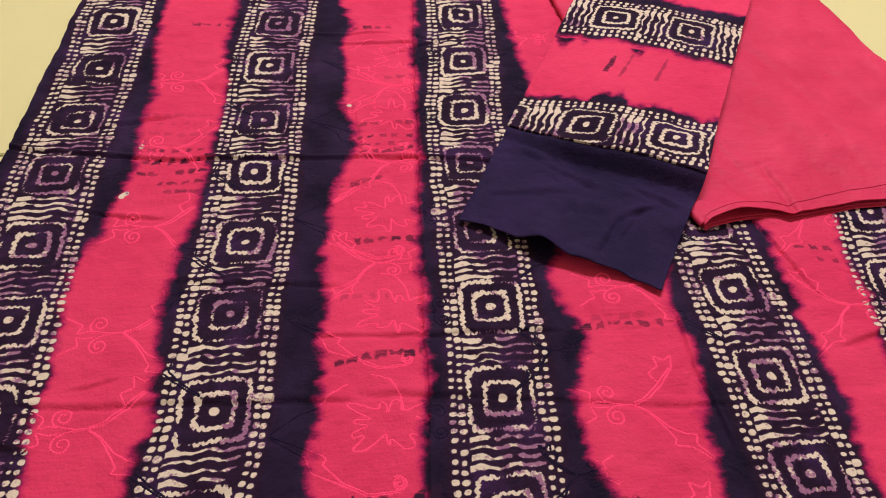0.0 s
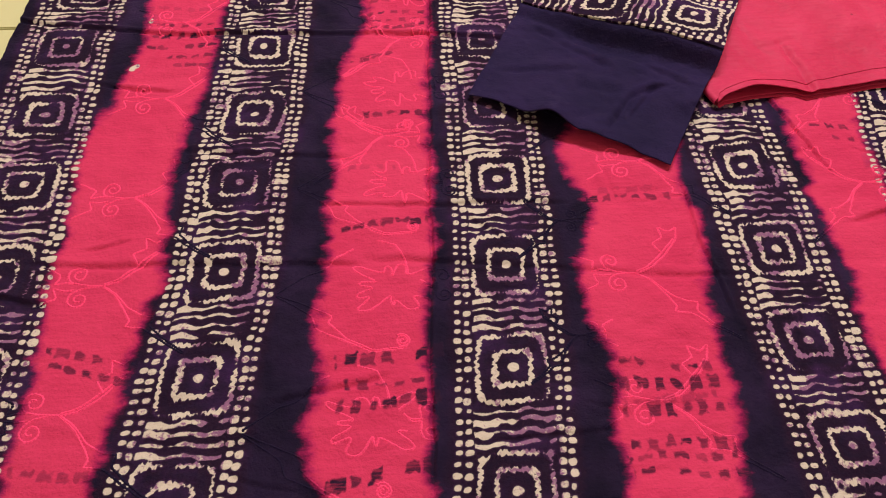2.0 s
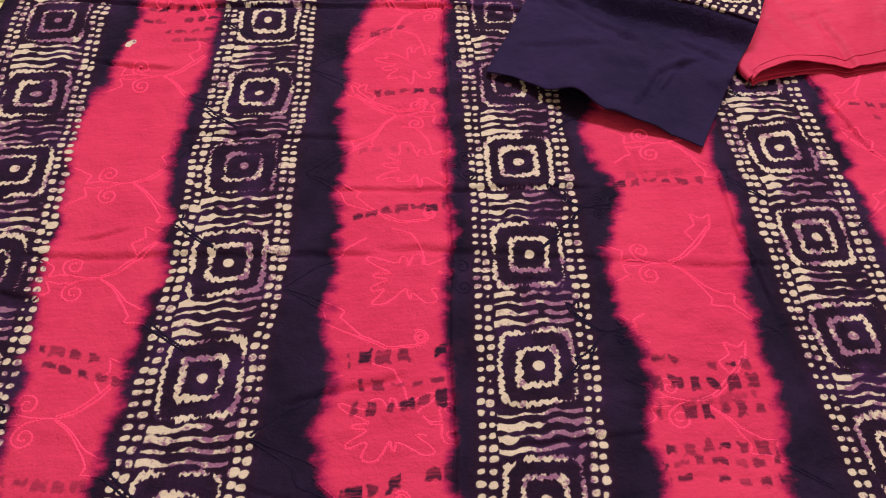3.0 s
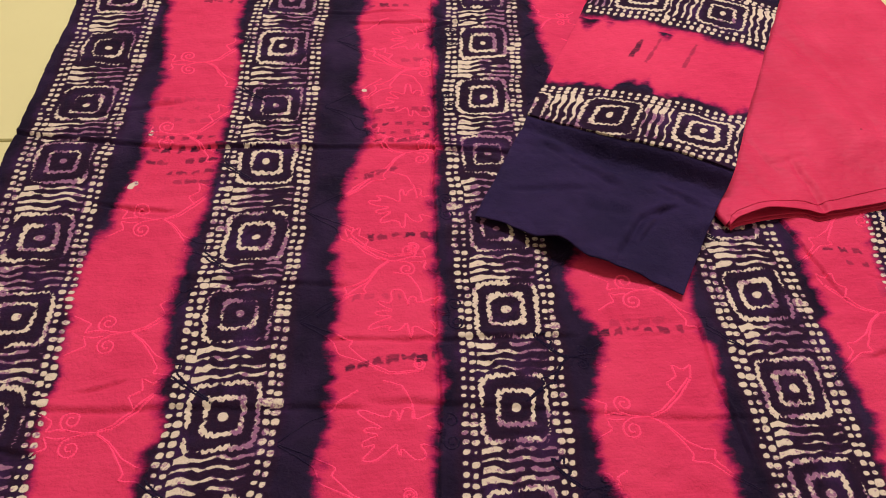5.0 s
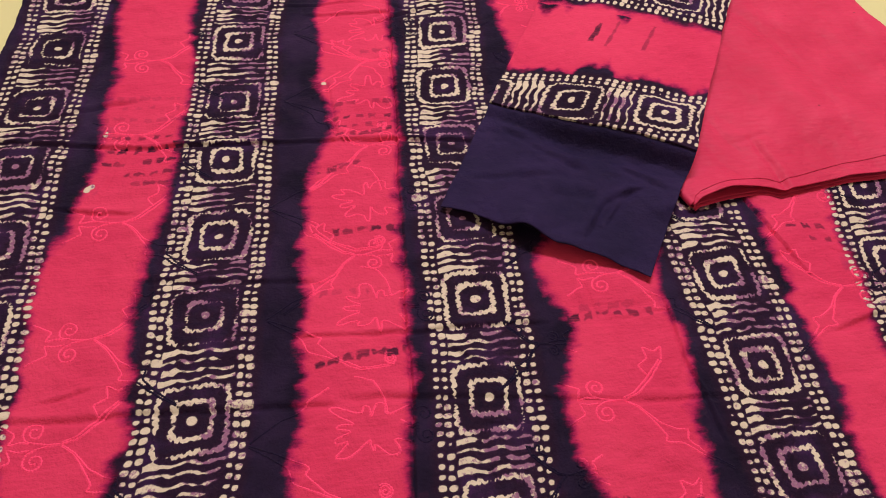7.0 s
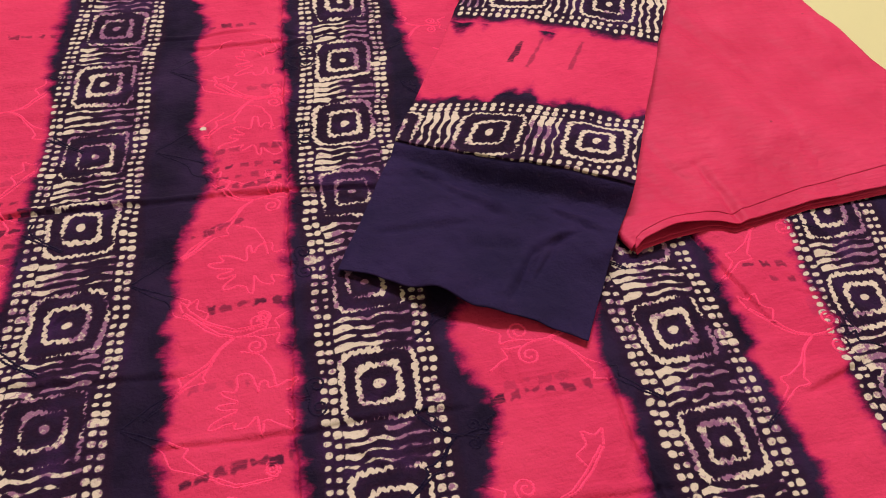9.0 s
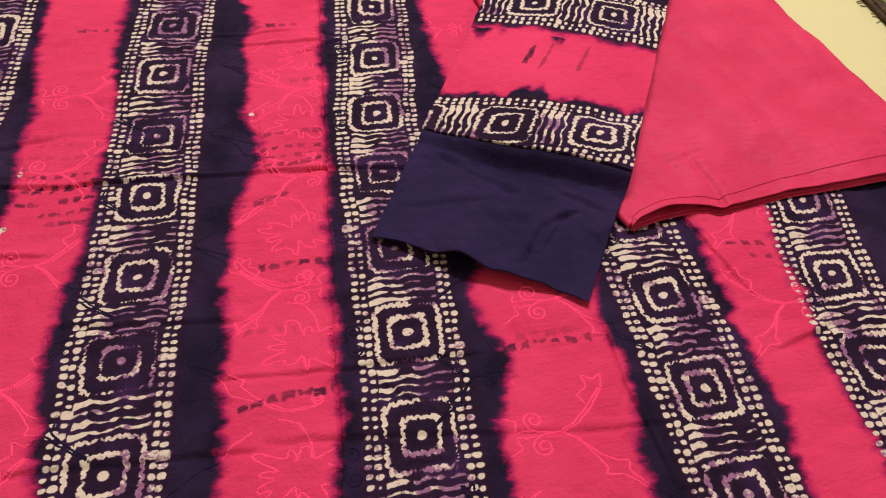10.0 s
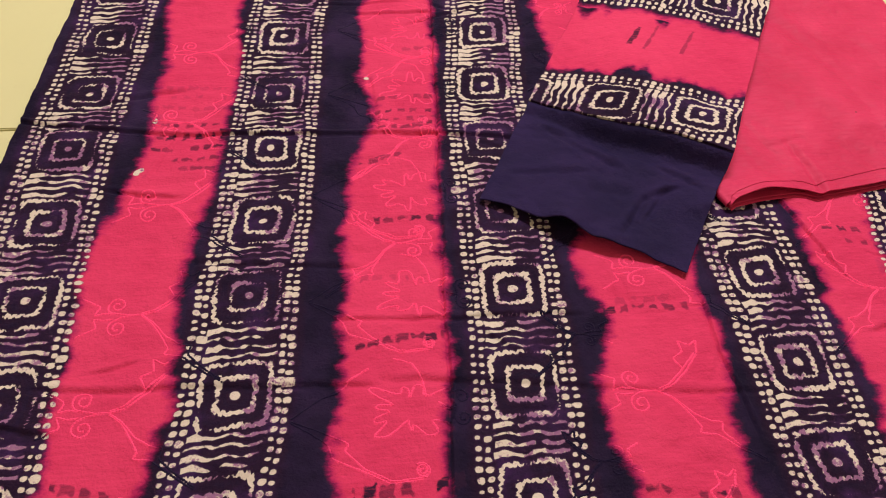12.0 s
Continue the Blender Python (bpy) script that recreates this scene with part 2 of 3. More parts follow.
def batik(u, q, seed, wear=1.0):
    """The wax print of a band: u across it, q along it in medallions. Gives how far inside the wax a place lies, and its stain."""
    k = np.round(q)
    s = (q - k) * PITCH
    along = q * PITCH
    uu = u + 0.0016 * grid_noise(u, along, 0.022, seed) + 0.0006 * grid_noise(u, along, 0.006, seed + 1)
    ss = s + 0.0016 * grid_noise(u, along, 0.020, seed + 2) + 0.0006 * grid_noise(u, along, 0.006, seed + 3)
    au, av = np.abs(uu), np.abs(ss)
    r = (au**7 + (0.96 * av) ** 7) ** (1 / 7)
    edge = np.where(au > av, ss, uu)
    beat = 2 * np.pi * edge / 0.0070 + 6 * pick(k, 3, seed) + 2.6 * grid_noise(u, along, 0.012, seed + 35)
    r = r + 0.0008 * np.sin(beat) + 0.0006 * grid_noise(u, along, 0.0048, seed + 36)
    fat = 0.0007 * grid_noise(u, along, 0.0046, seed + 4) + 0.0005 * grid_noise(u, along, 0.03, seed + 5)
    faint = wear * 0.0014 * (pick(k, 9, seed) > 0.72) * (0.5 + grid_noise(u, along, 0.02, seed + 37))
    size = 0.0012 * (pick(k, 5, seed) - 0.5)
    bead = 0.0006 * np.cos(2 * beat)
    gone = wear * 0.0045 * np.maximum(0, grid_noise(u, along, 0.012, seed + 38) - 0.45)
    wax = 0.0020 + fat + bead - faint - gone - np.abs(r - 0.0150 - size)
    # the outer ring comes apart here and there
    worn = wear * 0.0036 * np.maximum(0, grid_noise(u, along, 0.013, seed + 6) - 0.15)
    wax = np.maximum(wax, 0.0019 + fat + bead - worn - faint - np.abs(r - 0.0284 - 1.5 * size))
    wax = np.maximum(wax, 0.0030 + 0.0014 * pick(k, 6, seed) + fat - np.hypot(uu * 0.9, ss))
    # wavy bars between the medallions, most of them with a thick drop at one end
    m = ss - np.sign(ss) * PITCH / 2
    gap = np.floor(q)
    for j, at in enumerate((-0.0132, -0.0045, 0.0043, 0.0128)):
        long_wave = 2 * np.pi * uu / (0.022 + 0.012 * pick(gap, 0, seed + 7)) + 6 * pick(gap, 0, seed + 8) + 0.9 * pick(gap, j, seed + 8)
        wave = 0.0011 * np.sin(long_wave) + uu * (0.06 * pick(gap, 1, seed + 9) + 0.02 * pick(gap, j, seed + 9) - 0.03)
        tip = -0.014 - 0.008 * pick(gap, j, seed + 18)
        drop = 0.0015 * (pick(gap, j, seed + 10) > 0.35) * ease(tip + 0.007, tip, uu)
        half = 0.0010 + 0.0006 * pick(gap, j, seed + 17) + drop + fat + 0.0003 * np.sin(2.3 * long_wave)
        reach = 0.0318 - 0.008 * np.maximum(0, pick(gap, j, seed + 11) - 0.7)
        broken = wear * 0.0046 * np.maximum(0, grid_noise(u, along, 0.009, seed + 12 + j) - 0.30) * (1 - ease(tip + 0.004, tip, uu))
        wax = np.maximum(wax, np.minimum(half - broken - np.abs(m - at - wave), reach + 0.6 * fat - au))
    # double columns of dots down both sides
    step = PITCH / DOTS
    for c, at in enumerate((-0.0441, -0.0364, 0.0364, 0.0441)):
        phase = q * DOTS + 0.12 * c + 0.16 * grid_noise(q * 0.1, q * 0 + c, 0.03, seed + 39)
        i = np.floor(phase)
        f = (phase - i - 0.5) * step
        rad = 0.0021 + 0.0010 * pick(i, c, seed + 20)
        lump = pick(i, c, seed + 21)
        rad = np.where(lump > 0.975, rad + 0.0016, np.where(lump < 0.04, rad - 0.0012, rad))
        du = np.abs(uu - at - 0.0014 * (pick(i, c, seed + 22) - 0.5))
        df = np.abs(f - 0.0010 * (pick(i, c, seed + 23) - 0.5)) * (0.95 + 0.30 * pick(i, c, seed + 24))
        wax = np.maximum(wax, rad + 0.6 * fat - ((0.90 * du) ** 2.6 + df**2.6) ** (1 / 2.6))
    n = grid_noise(u, along, 0.034, seed + 30) + 0.6 * grid_noise(u, along, 0.009, seed + 31)
    inner, barred = au < 0.034, np.abs(m) < 0.019
    stain = ease(-0.30, 0.75, n - 0.9 * (1 - wear) + 7 * u * inner + wear * (18 * u + 0.15) * inner * barred) * (0.5 + 0.5 * inner)
    return wax, stain


BANDS = {
    "e": ((0.30, 0.50, 0.592, 0.698, 0.788, 0.889, 0.994, 1.2), (-0.447, -0.448, -0.449, -0.449, -0.443, -0.437, -0.437, -0.43)),
    "a": ((0.10, 0.289, 0.392, 0.496, 0.586, 0.690, 0.782, 0.889, 0.984, 1.2), (-0.285, -0.266, -0.254, -0.250, -0.240, -0.236, -0.232, -0.229, -0.220, -0.20)),
    "b": ((0.10, 0.183, 0.285, 0.387, 0.490, 0.590, 0.695, 0.789, 0.893, 1.001, 1.2), (-0.03, -0.022, -0.012, -0.006, 0.0, 0.003, 0.005, 0.0085, 0.021, 0.030, 0.04)),
    "c": ((0.10, 0.202, 0.298, 0.394, 0.598, 0.696, 0.796, 0.902, 1.002, 1.2), (0.245, 0.247, 0.245, 0.248, 0.2475, 0.246, 0.244, 0.252, 0.254, 0.26)),
    "d": ((0.10, 0.38, 0.45, 0.497, 0.596, 0.699, 0.783, 0.891, 0.992, 1.2), (0.415, 0.422, 0.424, 0.428, 0.447, 0.461, 0.457, 0.466, 0.469, 0.48)),
}
# where the navy of each band ends, left and right, along the cloth
NAVY_LEFT_A = ((0.208, 0.228, 0.249, 0.271, 0.294, 0.318, 0.343, 0.370, 0.383, 0.411, 0.428, 0.440, 0.470, 0.503, 0.537, 0.580, 0.611, 0.652, 0.696, 0.744, 0.795, 0.850, 0.910, 0.975, 1.045), (-0.332, -0.330, -0.327, -0.323, -0.324, -0.318, -0.315, -0.311, -0.303, -0.310, -0.306, -0.307, -0.311, -0.314, -0.310, -0.305, -0.296, -0.291, -0.288, -0.285, -0.277, -0.278, -0.283, -0.284, -0.276))
NAVY_LEFT_B = ((0.179, 0.191, 0.212, 0.229, 0.247, 0.256, 0.279, 0.304, 0.329, 0.367, 0.394, 0.423, 0.455, 0.474, 0.498, 0.515, 0.530, 0.545, 0.568, 0.599, 0.641, 0.686, 0.725, 0.766, 0.798, 0.844, 0.905, 0.937, 0.971, 1.043), (-0.086, -0.085, -0.088, -0.083, -0.082, -0.081, -0.080, -0.083, -0.079, -0.077, -0.069, -0.065, -0.070, -0.062, -0.066, -0.058, -0.066, -0.066, -0.066, -0.063, -0.059, -0.051, -0.051, -0.050, -0.047, -0.042, -0.046, -0.042, -0.037, -0.030))
NAVY_LEFT_C = ((0.163, 0.175, 0.196, 0.217, 0.240, 0.264, 0.289, 0.315, 0.349, 0.377, 0.407, 0.432, 0.452, 0.473, 0.494, 0.523, 0.546, 0.562, 0.586, 0.630, 0.676, 0.716, 0.747, 0.780, 0.825, 0.861, 0.899, 0.967, 1.040), (0.149, 0.157, 0.157, 0.161, 0.168, 0.167, 0.167, 0.170, 0.171, 0.176, 0.185, 0.190, 0.179, 0.180, 0.182, 0.187, 0.192, 0.191, 0.195, 0.188, 0.187, 0.185, 0.187, 0.187, 0.193, 0.197, 0.201, 0.208, 0.217))
NAVY_LEFT_D = ((0.38, 0.42, 0.453, 0.474, 0.512, 0.543, 0.555, 0.576, 0.620, 0.667, 0.717, 0.773, 0.819, 0.856, 0.894, 0.928, 0.963, 1.039), (0.373, 0.375, 0.386, 0.389, 0.390, 0.387, 0.392, 0.401, 0.400, 0.414, 0.414, 0.393, 0.403, 0.412, 0.416, 0.421, 0.427, 0.422))
NAVY_RIGHT_E = ((0.348, 0.375, 0.391, 0.418, 0.434, 0.446, 0.476, 0.508, 0.542, 0.585, 0.616, 0.656, 0.700, 0.747, 0.798, 0.852, 0.912, 0.976, 1.046), (-0.398, -0.409, -0.405, -0.404, -0.394, -0.402, -0.402, -0.403, -0.407, -0.398, -0.388, -0.376, -0.366, -0.370, -0.367, -0.364, -0.372, -0.381, -0.374))
NAVY_RIGHT_A = ((0.184, 0.197, 0.218, 0.235, 0.253, 0.261, 0.285, 0.309, 0.335, 0.374, 0.401, 0.430, 0.461, 0.480, 0.503, 0.521, 0.535, 0.550, 0.573, 0.604, 0.646, 0.690, 0.728, 0.769, 0.801, 0.846, 0.907, 0.939, 0.972, 1.044), (-0.167, -0.170, -0.180, -0.184, -0.178, -0.169, -0.168, -0.172, -0.177, -0.168, -0.166, -0.164, -0.168, -0.164, -0.155, -0.162, -0.157, -0.162, -0.164, -0.156, -0.154, -0.141, -0.124, -0.123, -0.143, -0.130, -0.134, -0.141, -0.120, -0.137))
NAVY_RIGHT_B = ((0.169, 0.181, 0.202, 0.224, 0.247, 0.270, 0.294, 0.321, 0.357, 0.385, 0.414, 0.439, 0.458, 0.479, 0.501, 0.530, 0.552, 0.567, 0.592, 0.635, 0.681, 0.720, 0.750, 0.783, 0.828, 0.864, 0.902, 0.969, 1.042), (0.060, 0.061, 0.064, 0.062, 0.063, 0.074, 0.075, 0.060, 0.058, 0.059, 0.071, 0.081, 0.082, 0.072, 0.065, 0.062, 0.082, 0.084, 0.085, 0.076, 0.085, 0.092, 0.096, 0.084, 0.097, 0.101, 0.095, 0.095, 0.095))
NAVY_RIGHT_C = ((0.291, 0.308, 0.335, 0.339, 0.368, 0.399, 0.431, 0.458, 0.479, 0.516, 0.548, 0.559, 0.580, 0.625, 0.671, 0.721, 0.775, 0.821, 0.858, 0.897, 0.930, 0.965, 1.039), (0.298, 0.294, 0.298, 0.305, 0.309, 0.304, 0.303, 0.299, 0.312, 0.307, 0.308, 0.315, 0.313, 0.304, 0.319, 0.321, 0.322, 0.322, 0.332, 0.317, 0.333, 0.330, 0.337))
NAVY_LEFT = {"e": ((0.0, 1.3), (-0.7, -0.7)), "a": NAVY_LEFT_A, "b": NAVY_LEFT_B, "c": NAVY_LEFT_C, "d": NAVY_LEFT_D}
NAVY_RIGHT = {"e": NAVY_RIGHT_E, "a": NAVY_RIGHT_A, "b": NAVY_RIGHT_B, "c": NAVY_RIGHT_C, "d": ((0.0, 1.3), (0.9, 0.9))}
# rows of dark resist dashes on each red strip: middle x, v, width, slope, ink
DASHES_FIRST = ((-0.308, 0.982, 0.05, -0.1, 0.8), (-0.33, 0.791, 0.08, 0.0, 0.2), (-0.33, 0.776, 0.08, 0.0, 0.25), (-0.328, 0.757, 0.08, 0.0, 0.25),
                (-0.326, 0.731, 0.085, 0.0, 0.75), (-0.324, 0.712, 0.085, 0.0, 0.95), (-0.322, 0.693, 0.085, 0.0, 0.8), (-0.308, 0.677, 0.06, 0.0, 0.7),
                (-0.306, 0.662, 0.05, 0.0, 0.7), (-0.350, 0.310, 0.078, -0.25, 0.9), (-0.350, 0.297, 0.07, -0.25, 0.85), (-0.36, 0.215, 0.07, -0.1, 0.5))
DASHES_SECOND = ((-0.094, 0.974, 0.06, 0.0, 0.8), (-0.08, 0.860, 0.06, 0.0, 0.5), (-0.083, 0.769, 0.075, 0.05, 0.6), (-0.083, 0.746, 0.08, 0.05, 0.75),
                 (-0.083, 0.734, 0.08, 0.05, 0.6), (-0.084, 0.722, 0.08, 0.05, 0.8), (-0.117, 0.672, 0.05, 0.25, 0.85), (-0.099, 0.583, 0.06, 0.0, 0.85),
                 (-0.122, 0.508, 0.045, 0.0, 0.35), (-0.112, 0.438, 0.08, 0.16, 0.88), (-0.112, 0.300, 0.09, 0.1, 0.97), (-0.112, 0.276, 0.075, 0.05, 0.85),
                 (-0.115, 0.260, 0.085, 0.03, 0.95), (-0.122, 0.202, 0.085, 0.15, 0.97), (-0.150, 0.190, 0.03, 0.0, 0.8))
DASHES_THIRD = ((0.143, 0.823, 0.08, 0.0, 0.8), (0.140, 0.777, 0.085, 0.1, 0.95), (0.125, 0.761, 0.05, 0.0, 0.6), (0.127, 0.715, 0.08, 0.05, 0.5),
                (0.158, 0.655, 0.045, 0.0, 0.6), (0.120, 0.588, 0.06, -0.1, 0.7), (0.118, 0.570, 0.065, -0.05, 0.97), (0.160, 0.564, 0.04, -0.05, 0.8),
                (0.122, 0.460, 0.085, 0.0, 0.9), (0.125, 0.470, 0.06, 0.05, 0.25), (0.112, 0.281, 0.085, -0.1, 0.88), (0.115, 0.265, 0.09, -0.05, 0.97),
                (0.112, 0.251, 0.08, 0.0, 0.4), (0.115, 0.242, 0.085, -0.05, 0.97), (0.112, 0.213, 0.085, -0.05, 0.95), (0.110, 0.202, 0.085, 0.0, 0.8),
                (0.115, 0.189, 0.09, -0.05, 0.9), (0.130, 0.166, 0.06, 0.0, 0.9))
DASHES_FOURTH = ((0.359, 0.929, 0.05, 0.15, 0.7), (0.348, 0.786, 0.06, 0.05, 0.7), (0.351, 0.772, 0.06, 0.0, 0.7), (0.349, 0.747, 0.05, 0.0, 0.6),
                 (0.390, 0.686, 0.05, 0.15, 0.6), (0.362, 0.548, 0.055, -0.1, 0.8), (0.370, 0.530, 0.03, -0.3, 0.8))
EDGE_LEFT = ((0.0, 0.40, 0.63, 0.74, 0.83, 0.92, 1.055, 1.3), (-0.510, -0.517, -0.515, -0.509, -0.503, -0.497, -0.489, -0.475))
EDGE_RIGHT = ((0.0, 0.50, 0.80, 0.846, 0.926, 1.0, 1.3), (0.545, 0.556, 0.568, 0.572, 0.577, 0.581, 0.588))


def navy_field(x, v):
    """How far inside the navy dye a place lies, in metres."""
    inside = np.full(np.shape(x), -1.0)
    rag = 0.0020 * grid_noise(x * 0.6, v, 0.012, 70) + 0.0006 * grid_noise(x * 0.5, v, 0.0045, 71) + 0.0075 * np.abs(grid_noise(x, v, 0.022, 72)) * (0.55 + 0.45 * grid_noise(x, v, 0.07, 73)) - 0.0028
    for key in BANDS:
        inside = np.maximum(inside, np.minimum(x - knots(v, *NAVY_LEFT[key]), knots(v, *NAVY_RIGHT[key]) - x))
    return inside + rag


def dash_field(x, v):
    """How far inside a dark dash a place lies, and how dark the dash is."""
    depth, ink = np.full(np.shape(x), -1.0), np.zeros(np.shape(x))
    frayed = 0.0012 * grid_noise(x, v, 0.0034, 98) + 0.0012 * grid_noise(x * 2.5, v, 0.008, 99)
    for g, group in enumerate((DASHES_FIRST, DASHES_SECOND, DASHES_THIRD, DASHES_FOURTH)):
        for n, (cx, cv, wide, slope, dark) in enumerate(group):
            a = x - cx
            b = v - cv - slope * a - 0.0016 * np.sin(a * 70 + n)
            far = np.abs(b) > 0.016
            cell = 0.0130 + 0.0022 * pick(n, g, 96)
            j = np.floor(a / cell + 0.37 * n)
            f = (a / cell + 0.37 * n - j - 0.5) * cell - 0.0018 * (pick(n, j, 94 + g) - 0.5) - 0.10 * b * (pick(n, j, 93) - 0.3)
            tall = 0.0016 + 0.0024 * pick(n, j, 80 + g) + (0.0042 * pick(n, j, 84 + g) if dark > 0.92 else 0.0)
            long = 0.0030 + 0.0030 * pick(n, j, 90 + g)
            bb = np.abs(b - 0.0022 * (pick(n, j, 95 + g) - 0.5))
            here = np.minimum(np.minimum(tall - bb, long - np.abs(f)), wide / 2 - np.abs(a)) + frayed
            here = np.where(far | (pick(n, j, 88 + g) < 0.05), -1.0, here)
            ink = np.where(here > depth, dark * (0.60 + 0.45 * pick(n, j, 85 + g)), ink)
            depth = np.maximum(depth, here)
    return depth, ink


def crease(x, v, x0, v0, x1, v1, deep, wide, lift=0.5, waver=None):
    """A pressed fold along a line: a narrow valley with a swelling on its far side."""
    dx, dv = x1 - x0, v1 - v0
    n = math.hypot(dx, dv)
    a = ((x - x0) * dx + (v - v0) * dv) / n
    b = ((v - v0) * dx - (x - x0) * dv) / n + (0.0025 * grid_noise(x, v, 0.05, 60) if waver is None else waver)
    on = ease(-0.015, 0.015, a) * ease(n + 0.015, n - 0.015, a)
    return on * deep * (lift * np.exp(-(((b - 2.2 * wide) / (1.6 * wide)) ** 2)) - np.exp(-((b / wide) ** 2)))


# long pressed folds and small tucks: x0, v0, x1, v1, depth, width
FOLDS = (
    (-0.53, 0.745, -0.33, 0.713, 0.0030, 0.0028), (-0.34, 0.713, -0.05, 0.706, 0.0036, 0.0026), (-0.05, 0.704, 0.30, 0.678, 0.0030, 0.0026),
    (-0.14, 0.937, -0.04, 0.938, 0.0026, 0.0025), (-0.17, 0.462, 0.06, 0.458, 0.0016, 0.003), (-0.42, 0.405, -0.14, 0.392, 0.0018, 0.004),
    (-0.13, 0.397, 0.20, 0.365, 0.0014, 0.004), (-0.40, 0.635, -0.33, 0.622, 0.0022, 0.003), (0.175, 0.47, 0.187, 0.33, 0.0022, 0.0016),
    (0.30, 0.60, 0.335, 0.49, 0.0026, 0.0016), (0.34, 0.42, 0.395, 0.44, 0.0030, 0.004), (0.40, 0.725, 0.52, 0.66, 0.006, 0.007),
    (-0.034, 1.1, -0.055, 0.70, 0.0024, 0.002), (-0.055, 0.70, -0.084, 0.19, 0.0022, 0.002), (-0.30, 0.535, -0.15, 0.52, 0.0016, 0.004),
)


def small_tucks(count):
    """Small handling wrinkles strewn over the cloth, most of them across it."""
    rnd, out = random.Random(11), []
    for _ in range(count):
        x0, v0, long = rnd.uniform(-0.5, 0.52), rnd.uniform(0.2, 1.1), rnd.uniform(0.03, 0.11)
        a = math.radians(rnd.gauss(0, 18) if rnd.random() < 0.7 else rnd.gauss(80, 20))
        out.append((x0, v0, x0 + long * math.cos(a), v0 + long * math.sin(a), rnd.uniform(0.0008, 0.0020), rnd.uniform(0.0016, 0.0032)))
    return out


TUCKS = small_tucks(46)


def cloth_z(x, v):
    z = 0.0046 + 0.0020 * grid_noise(x, v, 0.11, 50) + 0.0012 * grid_noise(x, v, 0.04, 51) + 0.0011 * grid_noise(x, v * 2.4, 0.03, 52)
    z = z + 0.00035 * grid_noise(x, v, 0.011, 53)
    waver = 0.0025 * grid_noise(x, v, 0.05, 60) + 0.0012 * grid_noise(x, v, 0.018, 63)
    for x0, v0, x1, v1, deep, wide in FOLDS:
        z = z + crease(x, v, x0, v0, x1, v1, 1.4 * deep, 0.75 * wide, 0.5, waver)
    for x0, v0, x1, v1, deep, wide in TUCKS:
        z = z + crease(x, v, x0, v0, x1, v1, deep, wide, 0.8, waver)
    # a puffy fold near the far side of the cloth
    z = z + 0.007 * np.exp(-(((v - 0.725 + 0.55 * (x - 0.40)) / 0.022) ** 2)) * ease(0.36, 0.44, x) * (v > 0.3)
    return np.maximum(z, 0.0016)


def batik_cloth():
    v = np.concatenate([np.arange(-0.12, 0.172, 0.004), np.arange(0.172, 1.12, 0.00135), np.arange(1.12, 1.30, 0.004)])
    a = np.linspace(0, 1, 850)
    V = np.repeat(v[:, None], len(a), 1)
    ragged = 0.0012 * grid_noise(v, v * 0, 0.02, 40) + 0.0004 * grid_noise(v, v * 0, 0.004, 41)
    left, right = knots(v, *EDGE_LEFT) + ragged, knots(v, *EDGE_RIGHT) - ragged
    X = left[:, None] + (right - left)[:, None] * a[None]
    navy = np.maximum(navy_field(X, V), 0.006 - np.minimum(X - left[:, None], right[:, None] - X) * 0.5)
    wax, stain = np.full(X.shape, -0.01), np.zeros(X.shape)
    for n, key in enumerate(BANDS):
        u = X - knots(V, *BANDS[key])
        near = np.abs(u) < 0.056
        rows = np.array(ROWS[key])
        at = np.concatenate([rows[0] - PITCH * np.arange(6, 0, -1), rows, rows[-1] + PITCH * np.arange(1, 5)])
        q = np.interp(V[near], at, np.arange(len(at)))
        w, st = batik(u[near], q, 200 + 40 * n)
        wax[near], stain[near] = w, st
    # a sparse line of specks outside the last band
    u = X - knots(V, *BANDS["d"]) - 0.068
    i = np.floor(V / 0.0135)
    speck = 0.0006 + 0.0016 * pick(i, 2, 77) - np.hypot(u - 0.004 * np.sin(V * 40), (V / 0.0135 - i - 0.5) * 0.0135)
    wax = np.maximum(wax, np.where(V > 0.7, speck, -0.01))
    # loose wax drops on the red
    for cx, cv in ((-0.364, 0.737), (-0.373, 0.658), (-0.130, 0.805), (-0.369, 0.662)):
        wax = np.maximum(wax, 0.0028 + 0.001 * grid_noise(X, V, 0.003, 33) - np.hypot(X - cx, (V - cv) * 0.7))
    stain = np.where((navy < -0.004) & (wax > -0.003), 0.25, stain)
    dash, ink = dash_field(X, V)
    thing = sheet("batik_fabric", X, V, cloth_z(X, V), COTTON, fields={"navy": navy, "wax": wax, "stain": stain, "dash": dash, "ink": ink})
    return tagged(thing, "pink-red and navy batik cotton spread on the floor, creased", "fabric")


CLOTH = batik_cloth()

# ---- embroidery ----


